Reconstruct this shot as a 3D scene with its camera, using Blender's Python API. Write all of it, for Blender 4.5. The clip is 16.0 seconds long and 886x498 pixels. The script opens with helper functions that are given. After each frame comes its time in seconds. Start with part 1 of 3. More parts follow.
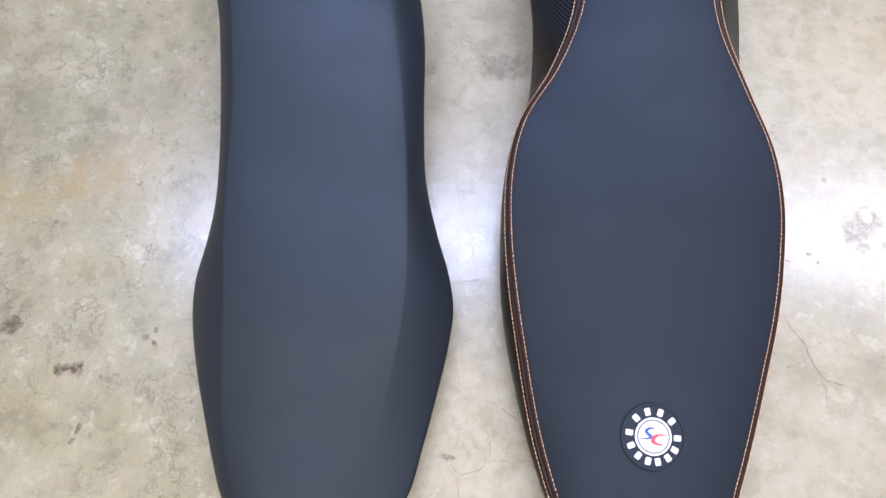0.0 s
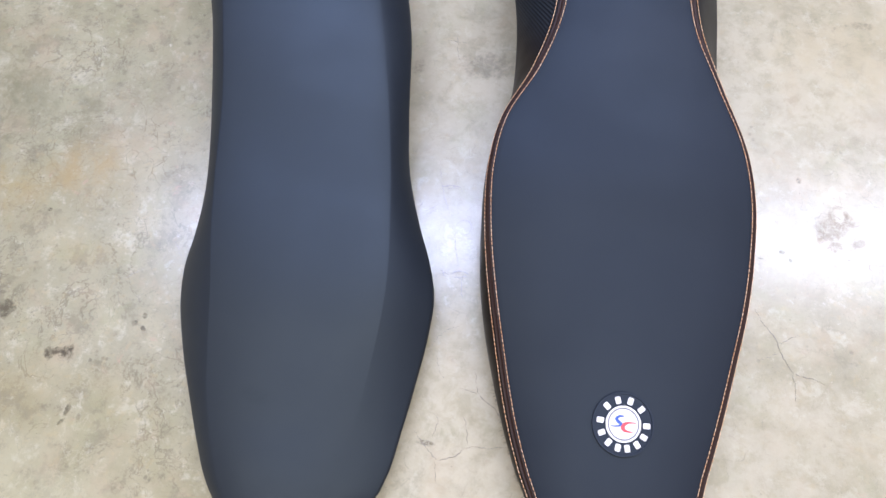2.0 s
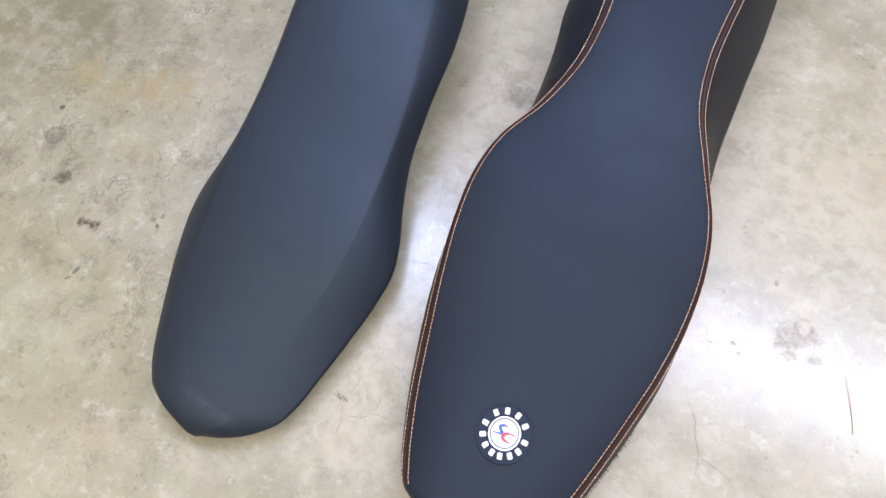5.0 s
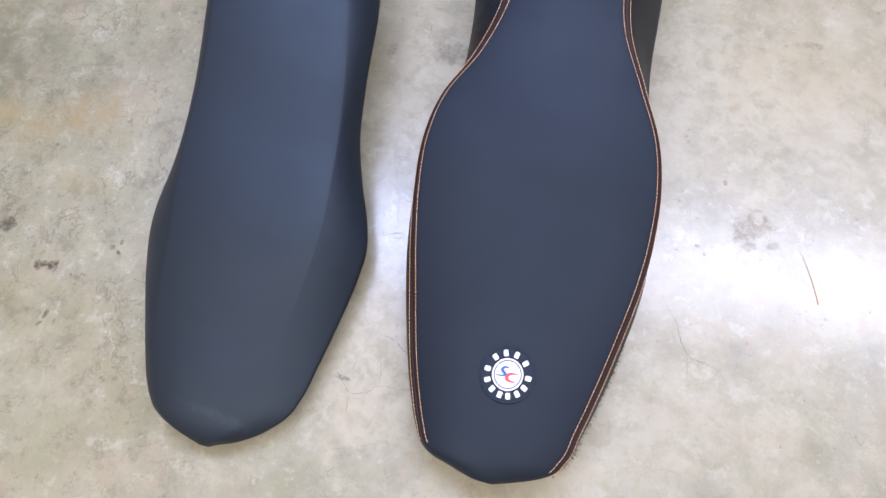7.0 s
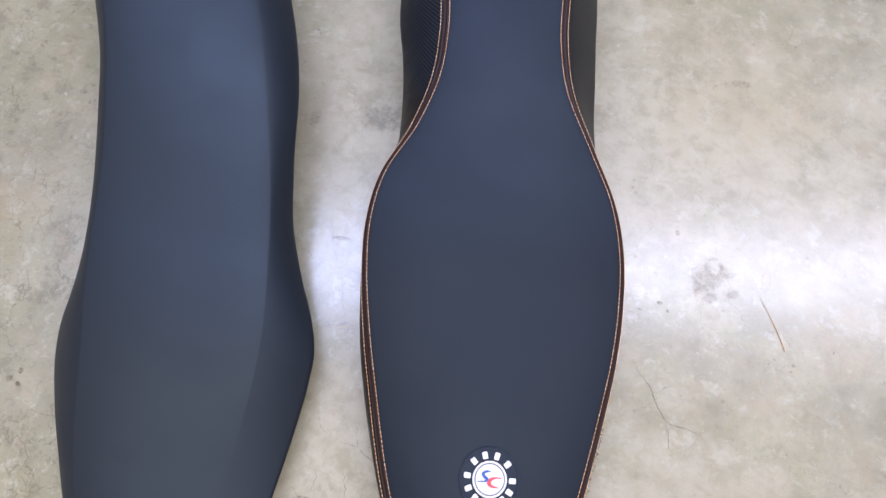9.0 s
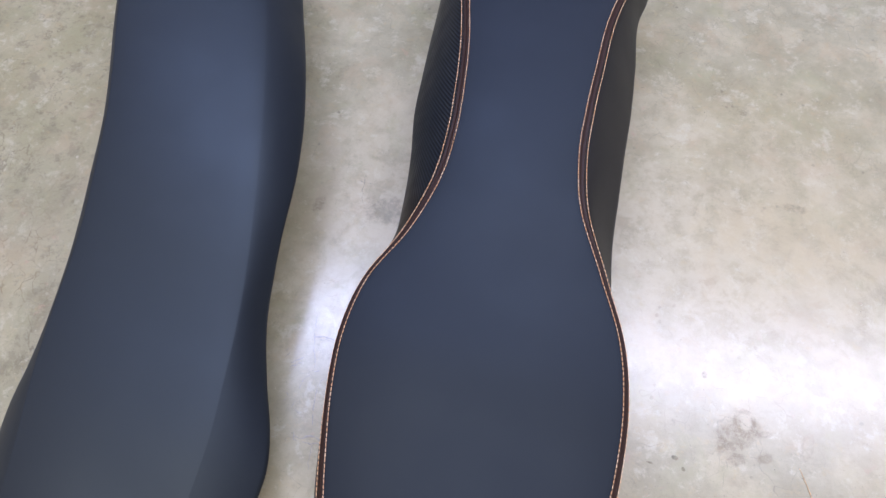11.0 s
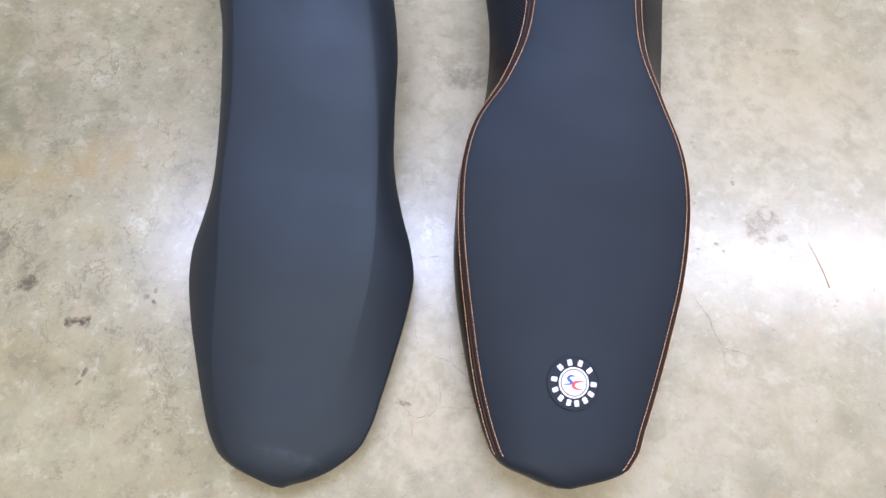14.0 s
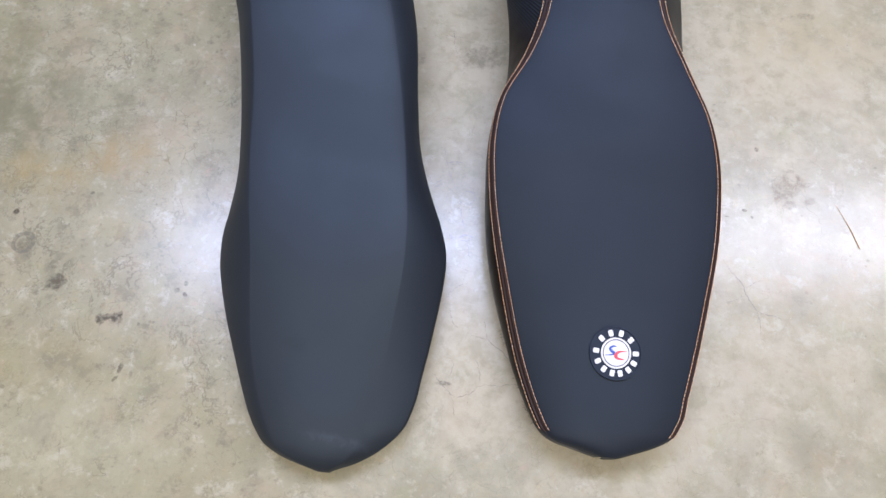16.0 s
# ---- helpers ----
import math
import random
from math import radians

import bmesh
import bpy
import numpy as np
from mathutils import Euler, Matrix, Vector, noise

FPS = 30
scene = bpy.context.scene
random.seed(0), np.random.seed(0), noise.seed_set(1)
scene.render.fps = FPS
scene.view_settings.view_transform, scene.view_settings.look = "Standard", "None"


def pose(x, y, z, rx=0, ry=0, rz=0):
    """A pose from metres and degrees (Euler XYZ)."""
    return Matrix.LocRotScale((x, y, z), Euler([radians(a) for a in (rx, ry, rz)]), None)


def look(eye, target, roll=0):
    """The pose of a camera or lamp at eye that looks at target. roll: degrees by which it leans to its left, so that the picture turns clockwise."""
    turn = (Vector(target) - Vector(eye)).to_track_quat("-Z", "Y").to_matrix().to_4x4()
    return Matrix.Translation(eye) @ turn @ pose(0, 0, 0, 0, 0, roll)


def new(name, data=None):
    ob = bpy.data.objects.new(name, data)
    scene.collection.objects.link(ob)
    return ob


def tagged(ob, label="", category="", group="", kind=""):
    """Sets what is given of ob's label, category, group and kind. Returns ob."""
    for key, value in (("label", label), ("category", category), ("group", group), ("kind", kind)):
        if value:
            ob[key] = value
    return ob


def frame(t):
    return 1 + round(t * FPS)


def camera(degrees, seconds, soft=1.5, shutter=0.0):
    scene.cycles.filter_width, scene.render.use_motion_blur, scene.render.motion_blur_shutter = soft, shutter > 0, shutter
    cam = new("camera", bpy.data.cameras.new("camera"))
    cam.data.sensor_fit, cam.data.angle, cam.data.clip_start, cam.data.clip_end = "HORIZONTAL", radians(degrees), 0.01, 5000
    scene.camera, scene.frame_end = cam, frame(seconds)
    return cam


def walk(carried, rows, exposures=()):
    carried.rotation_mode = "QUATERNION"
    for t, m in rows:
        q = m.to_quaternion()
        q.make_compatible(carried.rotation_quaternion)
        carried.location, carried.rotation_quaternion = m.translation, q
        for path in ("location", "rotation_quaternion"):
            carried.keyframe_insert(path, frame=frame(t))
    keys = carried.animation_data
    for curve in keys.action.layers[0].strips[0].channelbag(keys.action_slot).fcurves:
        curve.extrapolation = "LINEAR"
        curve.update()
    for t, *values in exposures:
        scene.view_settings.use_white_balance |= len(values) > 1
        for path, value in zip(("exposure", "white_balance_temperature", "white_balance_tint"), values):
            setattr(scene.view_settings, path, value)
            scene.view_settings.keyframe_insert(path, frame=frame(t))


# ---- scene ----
cam = camera(69.4, 16.0)

PATH = [
    (0, (0.009, -0.015, 0.628), (-0.123, 0.63, -1.261), -4.4),
    (0.5, (0.016, -0.011, 0.625), (-0.113, 0.634, -1.264), -2.7),
    (1, (0.035, -0.02, 0.644), (-0.101, 0.621, -1.245), -1.5),
    (1.5, (0.029, -0.028, 0.64), (-0.1, 0.619, -1.248), -2.5),
    (2, (0.028, -0.028, 0.641), (-0.102, 0.624, -1.245), -3.2),
    (2.5, (-0.005, -0.054, 0.678), (-0.086, 0.634, -1.198), -1.5),
    (3, (0.083, -0.067, 0.695), (-0.116, 0.645, -1.163), -1.1),
    (3.5, (0.167, -0.05, 0.694), (-0.269, 0.548, -1.164), -8.8),
    (3.7, (0.177, -0.041, 0.69), (-0.251, 0.576, -1.164), -6.0),
    (5.8, (0.178, -0.082, 0.674), (-0.265, 0.601, -1.153), -9.1),
    (6, (0.157, -0.092, 0.681), (-0.259, 0.56, -1.163), -10.5),
    (6.5, (0.155, -0.082, 0.684), (-0.189, 0.551, -1.182), -10.4),
    (7, (0.164, -0.072, 0.686), (-0.118, 0.574, -1.185), -8.7),
    (7.5, (0.137, -0.038, 0.68), (-0.072, 0.627, -1.195), -9.5),
    (8, (0.133, 0.006, 0.662), (0.105, 0.769, -1.187), 1.6),
    (8.5, (0.137, -0.043, 0.63), (0.102, 0.712, -1.222), 2.4),
    (9, (0.111, 0.006, 0.659), (0.069, 0.747, -1.198), 4.3),
    (9.5, (0.14, 0.063, 0.626), (-0.019, 1.012, -1.127), 4.0),
    (9.7, (0.157, 0.094, 0.621), (-0.089, 1.049, -1.119), 1.7),
    (11.8, (0.167, 0.075, 0.613), (-0.086, 0.884, -1.199), -3.9),
    (12, (0.156, 0.053, 0.611), (-0.094, 0.844, -1.209), -4.3),
    (12.5, (0.146, 0.036, 0.625), (-0.1, 0.784, -1.214), -5.7),
    (13, (0.158, 0.042, 0.63), (-0.065, 0.857, -1.182), -3.4),
    (13.5, (0.06, -0.042, 0.669), (-0.089, 0.696, -1.184), -4.9),
    (14, (0.042, -0.092, 0.715), (-0.039, 0.622, -1.151), 2.2),
    (14.5, (0.063, -0.102, 0.725), (-0.074, 0.59, -1.146), -0.9),
    (15, (-0.004, -0.105, 0.688), (-0.088, 0.613, -1.177), -2.0),
    (15.5, (0.015, -0.103, 0.709), (-0.047, 0.612, -1.158), 0.3),
    (16, (0.001, -0.111, 0.706), (-0.057, 0.586, -1.167), 1.1),
]
EXPOSURES = [(0, 0.20, 6460, 12), (2, 0.20, 6500, 10), (3, 0.22, 6500, 10), (3.5, 0.23, 6500, 10), (6, 0.11, 6400, 12), (7, 0.10, 6280, 13), (8, 0.09, 6300, 13), (8.5, -0.04, 6320, 13),
             (9.5, -0.04, 6400, 13), (12, -0.02, 6500, 12), (12.5, 0.09, 6500, 10), (13, 0.16, 6540, 10), (13.5, 0.14, 6570, 10), (14.5, 0.03, 6560, 10), (15, -0.06, 6540, 10), (16, -0.06, 6540, 10)]
walk(cam, [(t, look(eye, target, roll)) for t, eye, target, roll in PATH], EXPOSURES)

# ---- world and lamps: a shop floor under a row of cool ceiling tubes, and an added fill row ----
world = bpy.data.worlds.new("world")
scene.world = world
world.use_nodes = True
world.node_tree.nodes["Background"].inputs[0].default_value = (0.75, 0.85, 1.0, 1)
world.node_tree.nodes["Background"].inputs[1].default_value = 0.2
CEILING = 3.1


def lamp_row(name, x, y, length, width, watts, turn, colour):
    lamp = bpy.data.lights.new(name, "AREA")
    lamp.shape, lamp.size, lamp.size_y = "RECTANGLE", length, width
    lamp.energy, lamp.color = watts, colour
    ob = new(name, lamp)
    ob.matrix_world = pose(x, y, CEILING - 0.06, 0, 0, turn)
    return ob


# the nearer row ends in cooler tubes to the west
lamp_row("tube_or_fill_lamp", -0.655, 1.257, 2.36, 0.42, 80.0, 7.0, (0.82, 0.93, 1.40))
lamp_row("tube_or_fill_lamp", 2.180, 1.605, 3.34, 0.42, 98.0, 7.0, (0.91, 0.940, 1.22))
# unseen warmer row, added behind to fill the floor between the seats
lamp_row("tube_or_fill_lamp", 0.2, -1.45, 6.4, 0.30, 152.0, 7.0, (1.05, 0.95, 0.85))


# ---- materials ----
class Nodes:
    def __init__(self, name):
        self.mat = bpy.data.materials.new(name)
        self.mat.use_nodes = True
        self.tree = self.mat.node_tree
        self.bsdf = self.tree.nodes["Principled BSDF"]

    def add(self, kind, **props):
        n = self.tree.nodes.new(kind)
        for key, value in props.items():
            setattr(n, key, value)
        return n

    def link(self, a, b):
        self.tree.links.new(a, b)

    def put(self, socket, value):
        if isinstance(value, bpy.types.NodeSocket):
            self.link(value, socket)
        elif value is not None:
            socket.default_value = value

    def coords(self):
        return self.add("ShaderNodeTexCoord").outputs["Object"]

    def noise(self, vec, scale, detail=4.0, rough=0.55, distort=0.0):
        n = self.add("ShaderNodeTexNoise")
        self.put(n.inputs["Vector"], vec)
        n.inputs["Scale"].default_value, n.inputs["Detail"].default_value = scale, detail
        n.inputs["Roughness"].default_value, n.inputs["Distortion"].default_value = rough, distort
        return n.outputs["Fac"]

    def math(self, op, a, b=None, c=None, clamp=False):
        n = self.add("ShaderNodeMath", operation=op, use_clamp=clamp)
        for s, v in zip(n.inputs, (a, b, c)):
            self.put(s, v)
        return n.outputs[0]

    def ramp(self, fac, lo, hi, a=0.0, b=1.0):
        n = self.add("ShaderNodeMapRange", interpolation_type="SMOOTHSTEP")
        self.put(n.inputs[0], fac)
        for s, v in zip(n.inputs[1:5], (lo, hi, a, b)):
            s.default_value = v
        return n.outputs[0]

    def mix(self, fac, a, b, blend="MIX"):
        n = self.add("ShaderNodeMix", data_type="RGBA", blend_type=blend)
        self.put(n.inputs[0], fac)
        for s, v in zip((n.inputs[6], n.inputs[7]), (a, b)):
            self.put(s, (*v, 1) if isinstance(v, tuple) and len(v) == 3 else v)
        return n.outputs[2]

    def bump(self, height, strength, distance, normal=None):
        n = self.add("ShaderNodeBump")
        n.inputs["Strength"].default_value, n.inputs["Distance"].default_value = strength, distance
        self.put(n.inputs["Height"], height)
        self.put(n.inputs["Normal"], normal)
        return n.outputs[0]

    def stain_or_tone(self, base, co, x, y, rx, ry, turn, colour, amount, ragged=0.8, scale=60.0, edge=0.5, breakup=0.75, ring=0.0):
        """Dirt, wear or painted tone of its own ragged outline round a point, or a ragged ring, mixed over a colour."""
        m = self.add("ShaderNodeMapping", vector_type="TEXTURE")
        self.put(m.inputs[0], co)
        m.inputs["Location"].default_value = (x, y, 0)
        m.inputs["Rotation"].default_value = (0, 0, radians(turn))
        m.inputs["Scale"].default_value = (rx, ry, 1000)
        far = self.add("ShaderNodeVectorMath", operation="LENGTH")
        self.put(far.inputs[0], m.outputs[0])
        reach = far.outputs["Value"]
        if ring:
            reach = self.math("DIVIDE", self.math("ABSOLUTE", self.math("SUBTRACT", reach, 1.0)), ring)
        rag = self.math("MULTIPLY", self.math("SUBTRACT", self.noise(co, scale, 5.0, 0.65), 0.5), ragged * 2.4)
        mask = self.ramp(self.math("ADD", reach, rag), 1.0 - edge, 1.0 + edge * 0.4, amount, 0.0)
        mask = self.math("MULTIPLY", mask, self.ramp(self.noise(co, scale * 1.3, 6.0, 0.72, 0.3), 0.38, 0.58, 1.0 - breakup, 1.0))
        return self.mix(mask, base, colour)

    def done(self, colour, rough, normal=None, **more):
        self.put(self.bsdf.inputs["Base Color"], (*colour, 1) if isinstance(colour, tuple) else colour)
        self.put(self.bsdf.inputs["Roughness"], rough)
        self.put(self.bsdf.inputs["Normal"], normal)
        for key, value in more.items():
            self.put(self.bsdf.inputs[key], value)
        return self.mat


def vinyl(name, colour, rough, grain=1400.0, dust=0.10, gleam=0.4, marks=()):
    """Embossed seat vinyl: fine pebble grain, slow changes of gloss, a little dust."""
    n = Nodes(name)
    co = n.coords()
    slow = n.noise(co, 9.0, 3.0)
    fine = n.add("ShaderNodeTexVoronoi")
    n.put(fine.inputs["Vector"], co)
    fine.inputs["Scale"].default_value = grain
    soil = n.ramp(n.noise(co, 38.0, 6.0, 0.65), 0.48, 0.75)
    light = tuple(min(1.0, c * 1.35 + 0.006) for c in colour)
    base = n.mix(n.math("MULTIPLY", soil, dust), colour, light)
    base = n.mix(n.ramp(slow, 0.35, 0.65, 0.0, 0.35), base, tuple(c * 0.86 for c in colour))
    for mark in marks:
        base = n.stain_or_tone(base, co, *mark)
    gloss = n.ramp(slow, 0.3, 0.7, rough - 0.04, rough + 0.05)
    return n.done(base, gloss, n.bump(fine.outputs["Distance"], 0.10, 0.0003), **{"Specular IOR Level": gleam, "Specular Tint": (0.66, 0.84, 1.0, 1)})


def weave(name):
    """Side vinyl: plain towards the tail, embossed with slanting carbon-look ribs towards the nose."""
    n = Nodes(name)
    co = n.coords()
    sep = n.add("ShaderNodeSeparateXYZ")
    n.put(sep.inputs[0], co)
    across = n.math("ADD", sep.outputs["Y"], n.math("MULTIPLY", sep.outputs["Z"], 2.0))
    rib = n.math("SINE", n.math("MULTIPLY", across, 2 * math.pi / 0.0060))
    front = n.ramp(n.math("ADD", sep.outputs["Y"], n.math("MULTIPLY", sep.outputs["Z"], 1.2)), 0.385, 0.45)
    height = n.math("MULTIPLY", rib, front)
    base = n.mix(n.ramp(height, -1.0, 1.0), (0.004, 0.0045, 0.006), (0.018, 0.0235, 0.033))
    plain_side = n.mix(n.ramp(sep.outputs["Y"], -0.152, -0.138, 1.0, 0.0), (0.0125, 0.0088, 0.0080), (0.0115, 0.0141, 0.0222))
    base = n.mix(front, plain_side, base)
    gloss = n.ramp(n.noise(co, 40.0, 3.0), 0.3, 0.7, 0.40, 0.50)
    return n.done(base, gloss, n.bump(height, 0.28, 0.0005), **{"Specular IOR Level": 0.25})


def plain(name, colour, rough, scale=300.0, depth=0.0002, spread=0.2, coat=0.0):
    n = Nodes(name)
    co = n.coords()
    grain = n.noise(co, scale, 4.0)
    base = n.mix(n.ramp(grain, 0.3, 0.7), colour, tuple(c * (1 - spread) for c in colour))
    return n.done(base, rough, n.bump(grain, 0.25, depth), **{"Coat Weight": coat, "Coat Roughness": 0.27})


def thread():
    """Twisted polyester thread in orange and tan, changing a little from stitch to stitch."""
    n = Nodes("stitch_thread")
    geo = n.add("ShaderNodeNewGeometry")
    base = n.mix(geo.outputs["Random Per Island"], (0.55, 0.295, 0.145), (0.69, 0.49, 0.34))
    twist = n.noise(n.coords(), 2500.0, 2.0)
    return n.done(base, 0.6, n.bump(twist, 0.4, 0.0002))


def concrete():
    """Worn, sealed shop floor: warm grey, mottled, crazed, with rust-brown and dark stains of their own shapes, and
    light and shade painted in between the seats.
    """
    n = Nodes("sealed_concrete")
    co = n.coords()
    sep = n.add("ShaderNodeSeparateXYZ")
    n.put(sep.inputs[0], co)
    big, mid = n.noise(co, 2.6, 5.0, 0.6, 0.2), n.noise(co, 12.0, 7.0, 0.66, 0.15)
    small, grit = n.noise(co, 62.0, 8.0, 0.72, 0.1), n.noise(co, 380.0, 4.0, 0.65)
    patch, mottle = n.noise(co, 6.0, 7.0, 0.68, 0.3), n.noise(co, 27.0, 8.0, 0.74, 0.12)
    base = n.mix(n.ramp(big, 0.38, 0.62), (0.292, 0.264, 0.176), (0.306, 0.288, 0.217))
    base = n.mix(n.ramp(patch, 0.42, 0.62, 0.0, 0.34), base, (0.232, 0.224, 0.165))
    base = n.mix(n.ramp(mid, 0.46, 0.62, 0.0, 0.7), base, (0.385, 0.347, 0.255))
    base = n.mix(n.ramp(mid, 0.38, 0.48, 0.38, 0.0), base, (0.205, 0.187, 0.125))
    soiled = n.ramp(n.math("ADD", sep.outputs["X"], n.math("MULTIPLY", n.math("SUBTRACT", patch, 0.5), 0.9)), -0.42, 0.02, 1.0, 0.0)
    heavy = n.ramp(soiled, 0.0, 1.0, 0.24, 1.0)
    base = n.mix(n.math("MULTIPLY", soiled, 0.45), base, (0.238, 0.220, 0.130))
    base = n.mix(n.math("MULTIPLY", heavy, n.ramp(mottle, 0.52, 0.62, 0.0, 0.60)), base, (0.175, 0.155, 0.108))
    base = n.mix(n.ramp(mottle, 0.36, 0.46, 0.60, 0.0), base, (0.42, 0.395, 0.315))
    base = n.mix(n.math("MULTIPLY", heavy, n.ramp(small, 0.55, 0.68, 0.0, 0.62)), base, (0.145, 0.128, 0.09))
    base = n.mix(n.ramp(small, 0.32, 0.43, 0.55, 0.0), base, (0.43, 0.41, 0.335))
    base = n.mix(n.ramp(grit, 0.58, 0.72, 0.0, 0.40), base, (0.13, 0.117, 0.085))
    pit = n.add("ShaderNodeTexVoronoi")
    n.put(pit.inputs["Vector"], co)
    pit.inputs["Scale"].default_value = 75.0
    hole = n.math("MULTIPLY", n.ramp(n.math("ADD", pit.outputs["Distance"], n.math("MULTIPLY", grit, 0.25)), 0.22, 0.32, 1.0, 0.0), n.ramp(n.noise(co, 18.0, 4.0, 0.6), 0.53, 0.66))
    base = n.mix(n.math("MULTIPLY", hole, 0.6), base, (0.11, 0.10, 0.075))
    warp = n.add("ShaderNodeVectorMath", operation="SCALE")
    n.put(warp.inputs[0], n.add("ShaderNodeTexNoise").outputs["Color"])
    warp.inputs["Scale"].default_value = 0.045
    n.tree.nodes[warp.inputs[0].links[0].from_node.name].inputs["Scale"].default_value = 26.0
    n.put(warp.inputs[0].links[0].from_node.inputs["Vector"], co)
    moved = n.add("ShaderNodeVectorMath", operation="ADD")
    n.put(moved.inputs[0], co)
    n.put(moved.inputs[1], warp.outputs[0])
    craze = n.add("ShaderNodeTexVoronoi", feature="DISTANCE_TO_EDGE")
    n.put(craze.inputs["Vector"], moved.outputs[0])
    craze.inputs["Scale"].default_value = 27.0
    hair = n.math("MULTIPLY", n.ramp(craze.outputs["Distance"], 0.0, 0.016, 1.0, 0.0), n.ramp(n.noise(co, 5.5, 3.0), 0.43, 0.58))
    base = n.mix(n.math("MULTIPLY", hair, n.ramp(n.noise(co, 60.0, 4.0, 0.7), 0.40, 0.60, 0.05, 0.48)), base, (0.15, 0.135, 0.11))
    web = n.add("ShaderNodeTexVoronoi", feature="DISTANCE_TO_EDGE")
    n.put(web.inputs["Vector"], moved.outputs[0])
    web.inputs["Scale"].default_value = 52.0
    spread = n.stain_or_tone((0, 0, 0), co, -0.40, 0.262, 0.15, 0.085, 12, (1, 1, 1), 1.0, 0.9, 14.0, 0.8, 0.6)
    net = n.math("MULTIPLY", n.ramp(web.outputs["Distance"], 0.0, 0.040, 1.0, 0.0), spread)
    base = n.mix(n.math("MULTIPLY", net, n.ramp(n.noise(co, 48.0, 4.0), 0.42, 0.60, 0.05, 0.75)), base, (0.12, 0.098, 0.06))

    for scale, tone, amount, off in ((13.0, (0.13, 0.112, 0.075), 0.58, 0.0), (17.0, (0.44, 0.41, 0.32), 0.26, 3.7), (34.0, (0.13, 0.112, 0.08), 0.52, 8.1)):
        shift = n.add("ShaderNodeVectorMath", operation="ADD")
        n.put(shift.inputs[0], co)
        shift.inputs[1].default_value = (off, off, 0)
        vein = n.math("ABSOLUTE", n.math("SUBTRACT", n.noise(shift.outputs[0], scale, 5.0, 0.62, 0.4), 0.5))
        vein = n.math("MULTIPLY", n.ramp(vein, 0.002, 0.014, amount, 0.0), n.ramp(n.noise(shift.outputs[0], 9.0, 3.0), 0.46, 0.6))
        base = n.mix(n.math("MULTIPLY", vein, n.ramp(soiled, 0.0, 1.0, 0.35, 1.0)), base, tone)

    tint = n.noise(co, 16.0, 6.0, 0.7, 0.3)
    base = n.mix(n.ramp(tint, 0.52, 0.66, 0.0, 0.38), base, (0.345, 0.275, 0.192))
    base = n.mix(n.ramp(tint, 0.34, 0.48, 0.34, 0.0), base, (0.268, 0.272, 0.165))
    pink = n.math("MULTIPLY", n.ramp(n.noise(co, 46.0, 4.0, 0.7, 0.5), 0.62, 0.72, 0.0, 0.42), n.ramp(n.noise(co, 7.0, 3.0), 0.45, 0.6))
    base = n.mix(pink, base, (0.40, 0.245, 0.20))
    speck = n.math("MULTIPLY", n.ramp(n.noise(co, 170.0, 3.0, 0.6, 0.4), 0.68, 0.76), n.ramp(n.noise(co, 11.0, 3.0), 0.45, 0.6))
    base = n.mix(n.math("MULTIPLY", speck, 0.75), base, (0.075, 0.068, 0.05))
    crumb = n.math("MULTIPLY", n.ramp(n.noise(co, 120.0, 4.0, 0.65, 0.6), 0.66, 0.74), n.ramp(n.noise(co, 14.0, 3.0), 0.5, 0.62))
    base = n.mix(n.math("MULTIPLY", crumb, 0.6), base, (0.50, 0.47, 0.40))
    blush = n.noise(co, 75.0, 5.0, 0.7)
    base = n.mix(n.ramp(blush, 0.54, 0.68, 0.0, 0.30), base, (0.36, 0.285, 0.16))

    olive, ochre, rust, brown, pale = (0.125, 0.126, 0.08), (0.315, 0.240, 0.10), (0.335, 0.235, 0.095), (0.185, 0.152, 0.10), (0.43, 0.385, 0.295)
    for x, y, rx, ry, turn, colour, amount in (
            (-0.66, 0.28, 0.20, 0.15, 10, (0.165, 0.145, 0.075), 0.70), (-0.56, 0.30, 0.12, 0.07, 15, olive, 0.42), (-0.40, -0.11, 0.14, 0.07, 0, (0.37, 0.355, 0.25), 0.45), (-0.40, 0.275, 0.10, 0.045, 20, brown, 0.30), (-0.36, 0.36, 0.09, 0.045, 10, brown, 0.30),
            (-0.425, 0.237, 0.050, 0.030, 25, rust, 0.48), (-0.52, 0.202, 0.06, 0.028, 5, ochre, 0.46), (-0.45, 0.215, 0.15, 0.05, 14, (0.26, 0.195, 0.095), 0.34), (-0.39, 0.14, 0.05, 0.02, 0, ochre, 0.30),
            (-0.45, -0.02, 0.14, 0.05, 10, ochre, 0.22)):
        base = n.stain_or_tone(base, co, x, y, rx, ry, turn, colour, amount, 1.0, 17.0, 0.9)
    # the long brown patch is the plain seat's shadow painted beside its edge
    # the pale patches between the seats put brighter light into the floor's colour
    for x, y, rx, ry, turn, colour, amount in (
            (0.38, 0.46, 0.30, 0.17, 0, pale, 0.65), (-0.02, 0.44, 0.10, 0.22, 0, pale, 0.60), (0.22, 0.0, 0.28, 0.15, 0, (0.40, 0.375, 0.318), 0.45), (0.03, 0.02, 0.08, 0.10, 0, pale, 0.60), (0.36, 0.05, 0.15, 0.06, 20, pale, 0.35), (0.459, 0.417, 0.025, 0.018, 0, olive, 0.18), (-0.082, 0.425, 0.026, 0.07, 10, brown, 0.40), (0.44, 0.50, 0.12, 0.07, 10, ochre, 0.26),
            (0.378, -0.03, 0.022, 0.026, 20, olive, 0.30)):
        base = n.stain_or_tone(base, co, x, y, rx, ry, turn, colour, amount, 0.8, 30.0, 0.8)
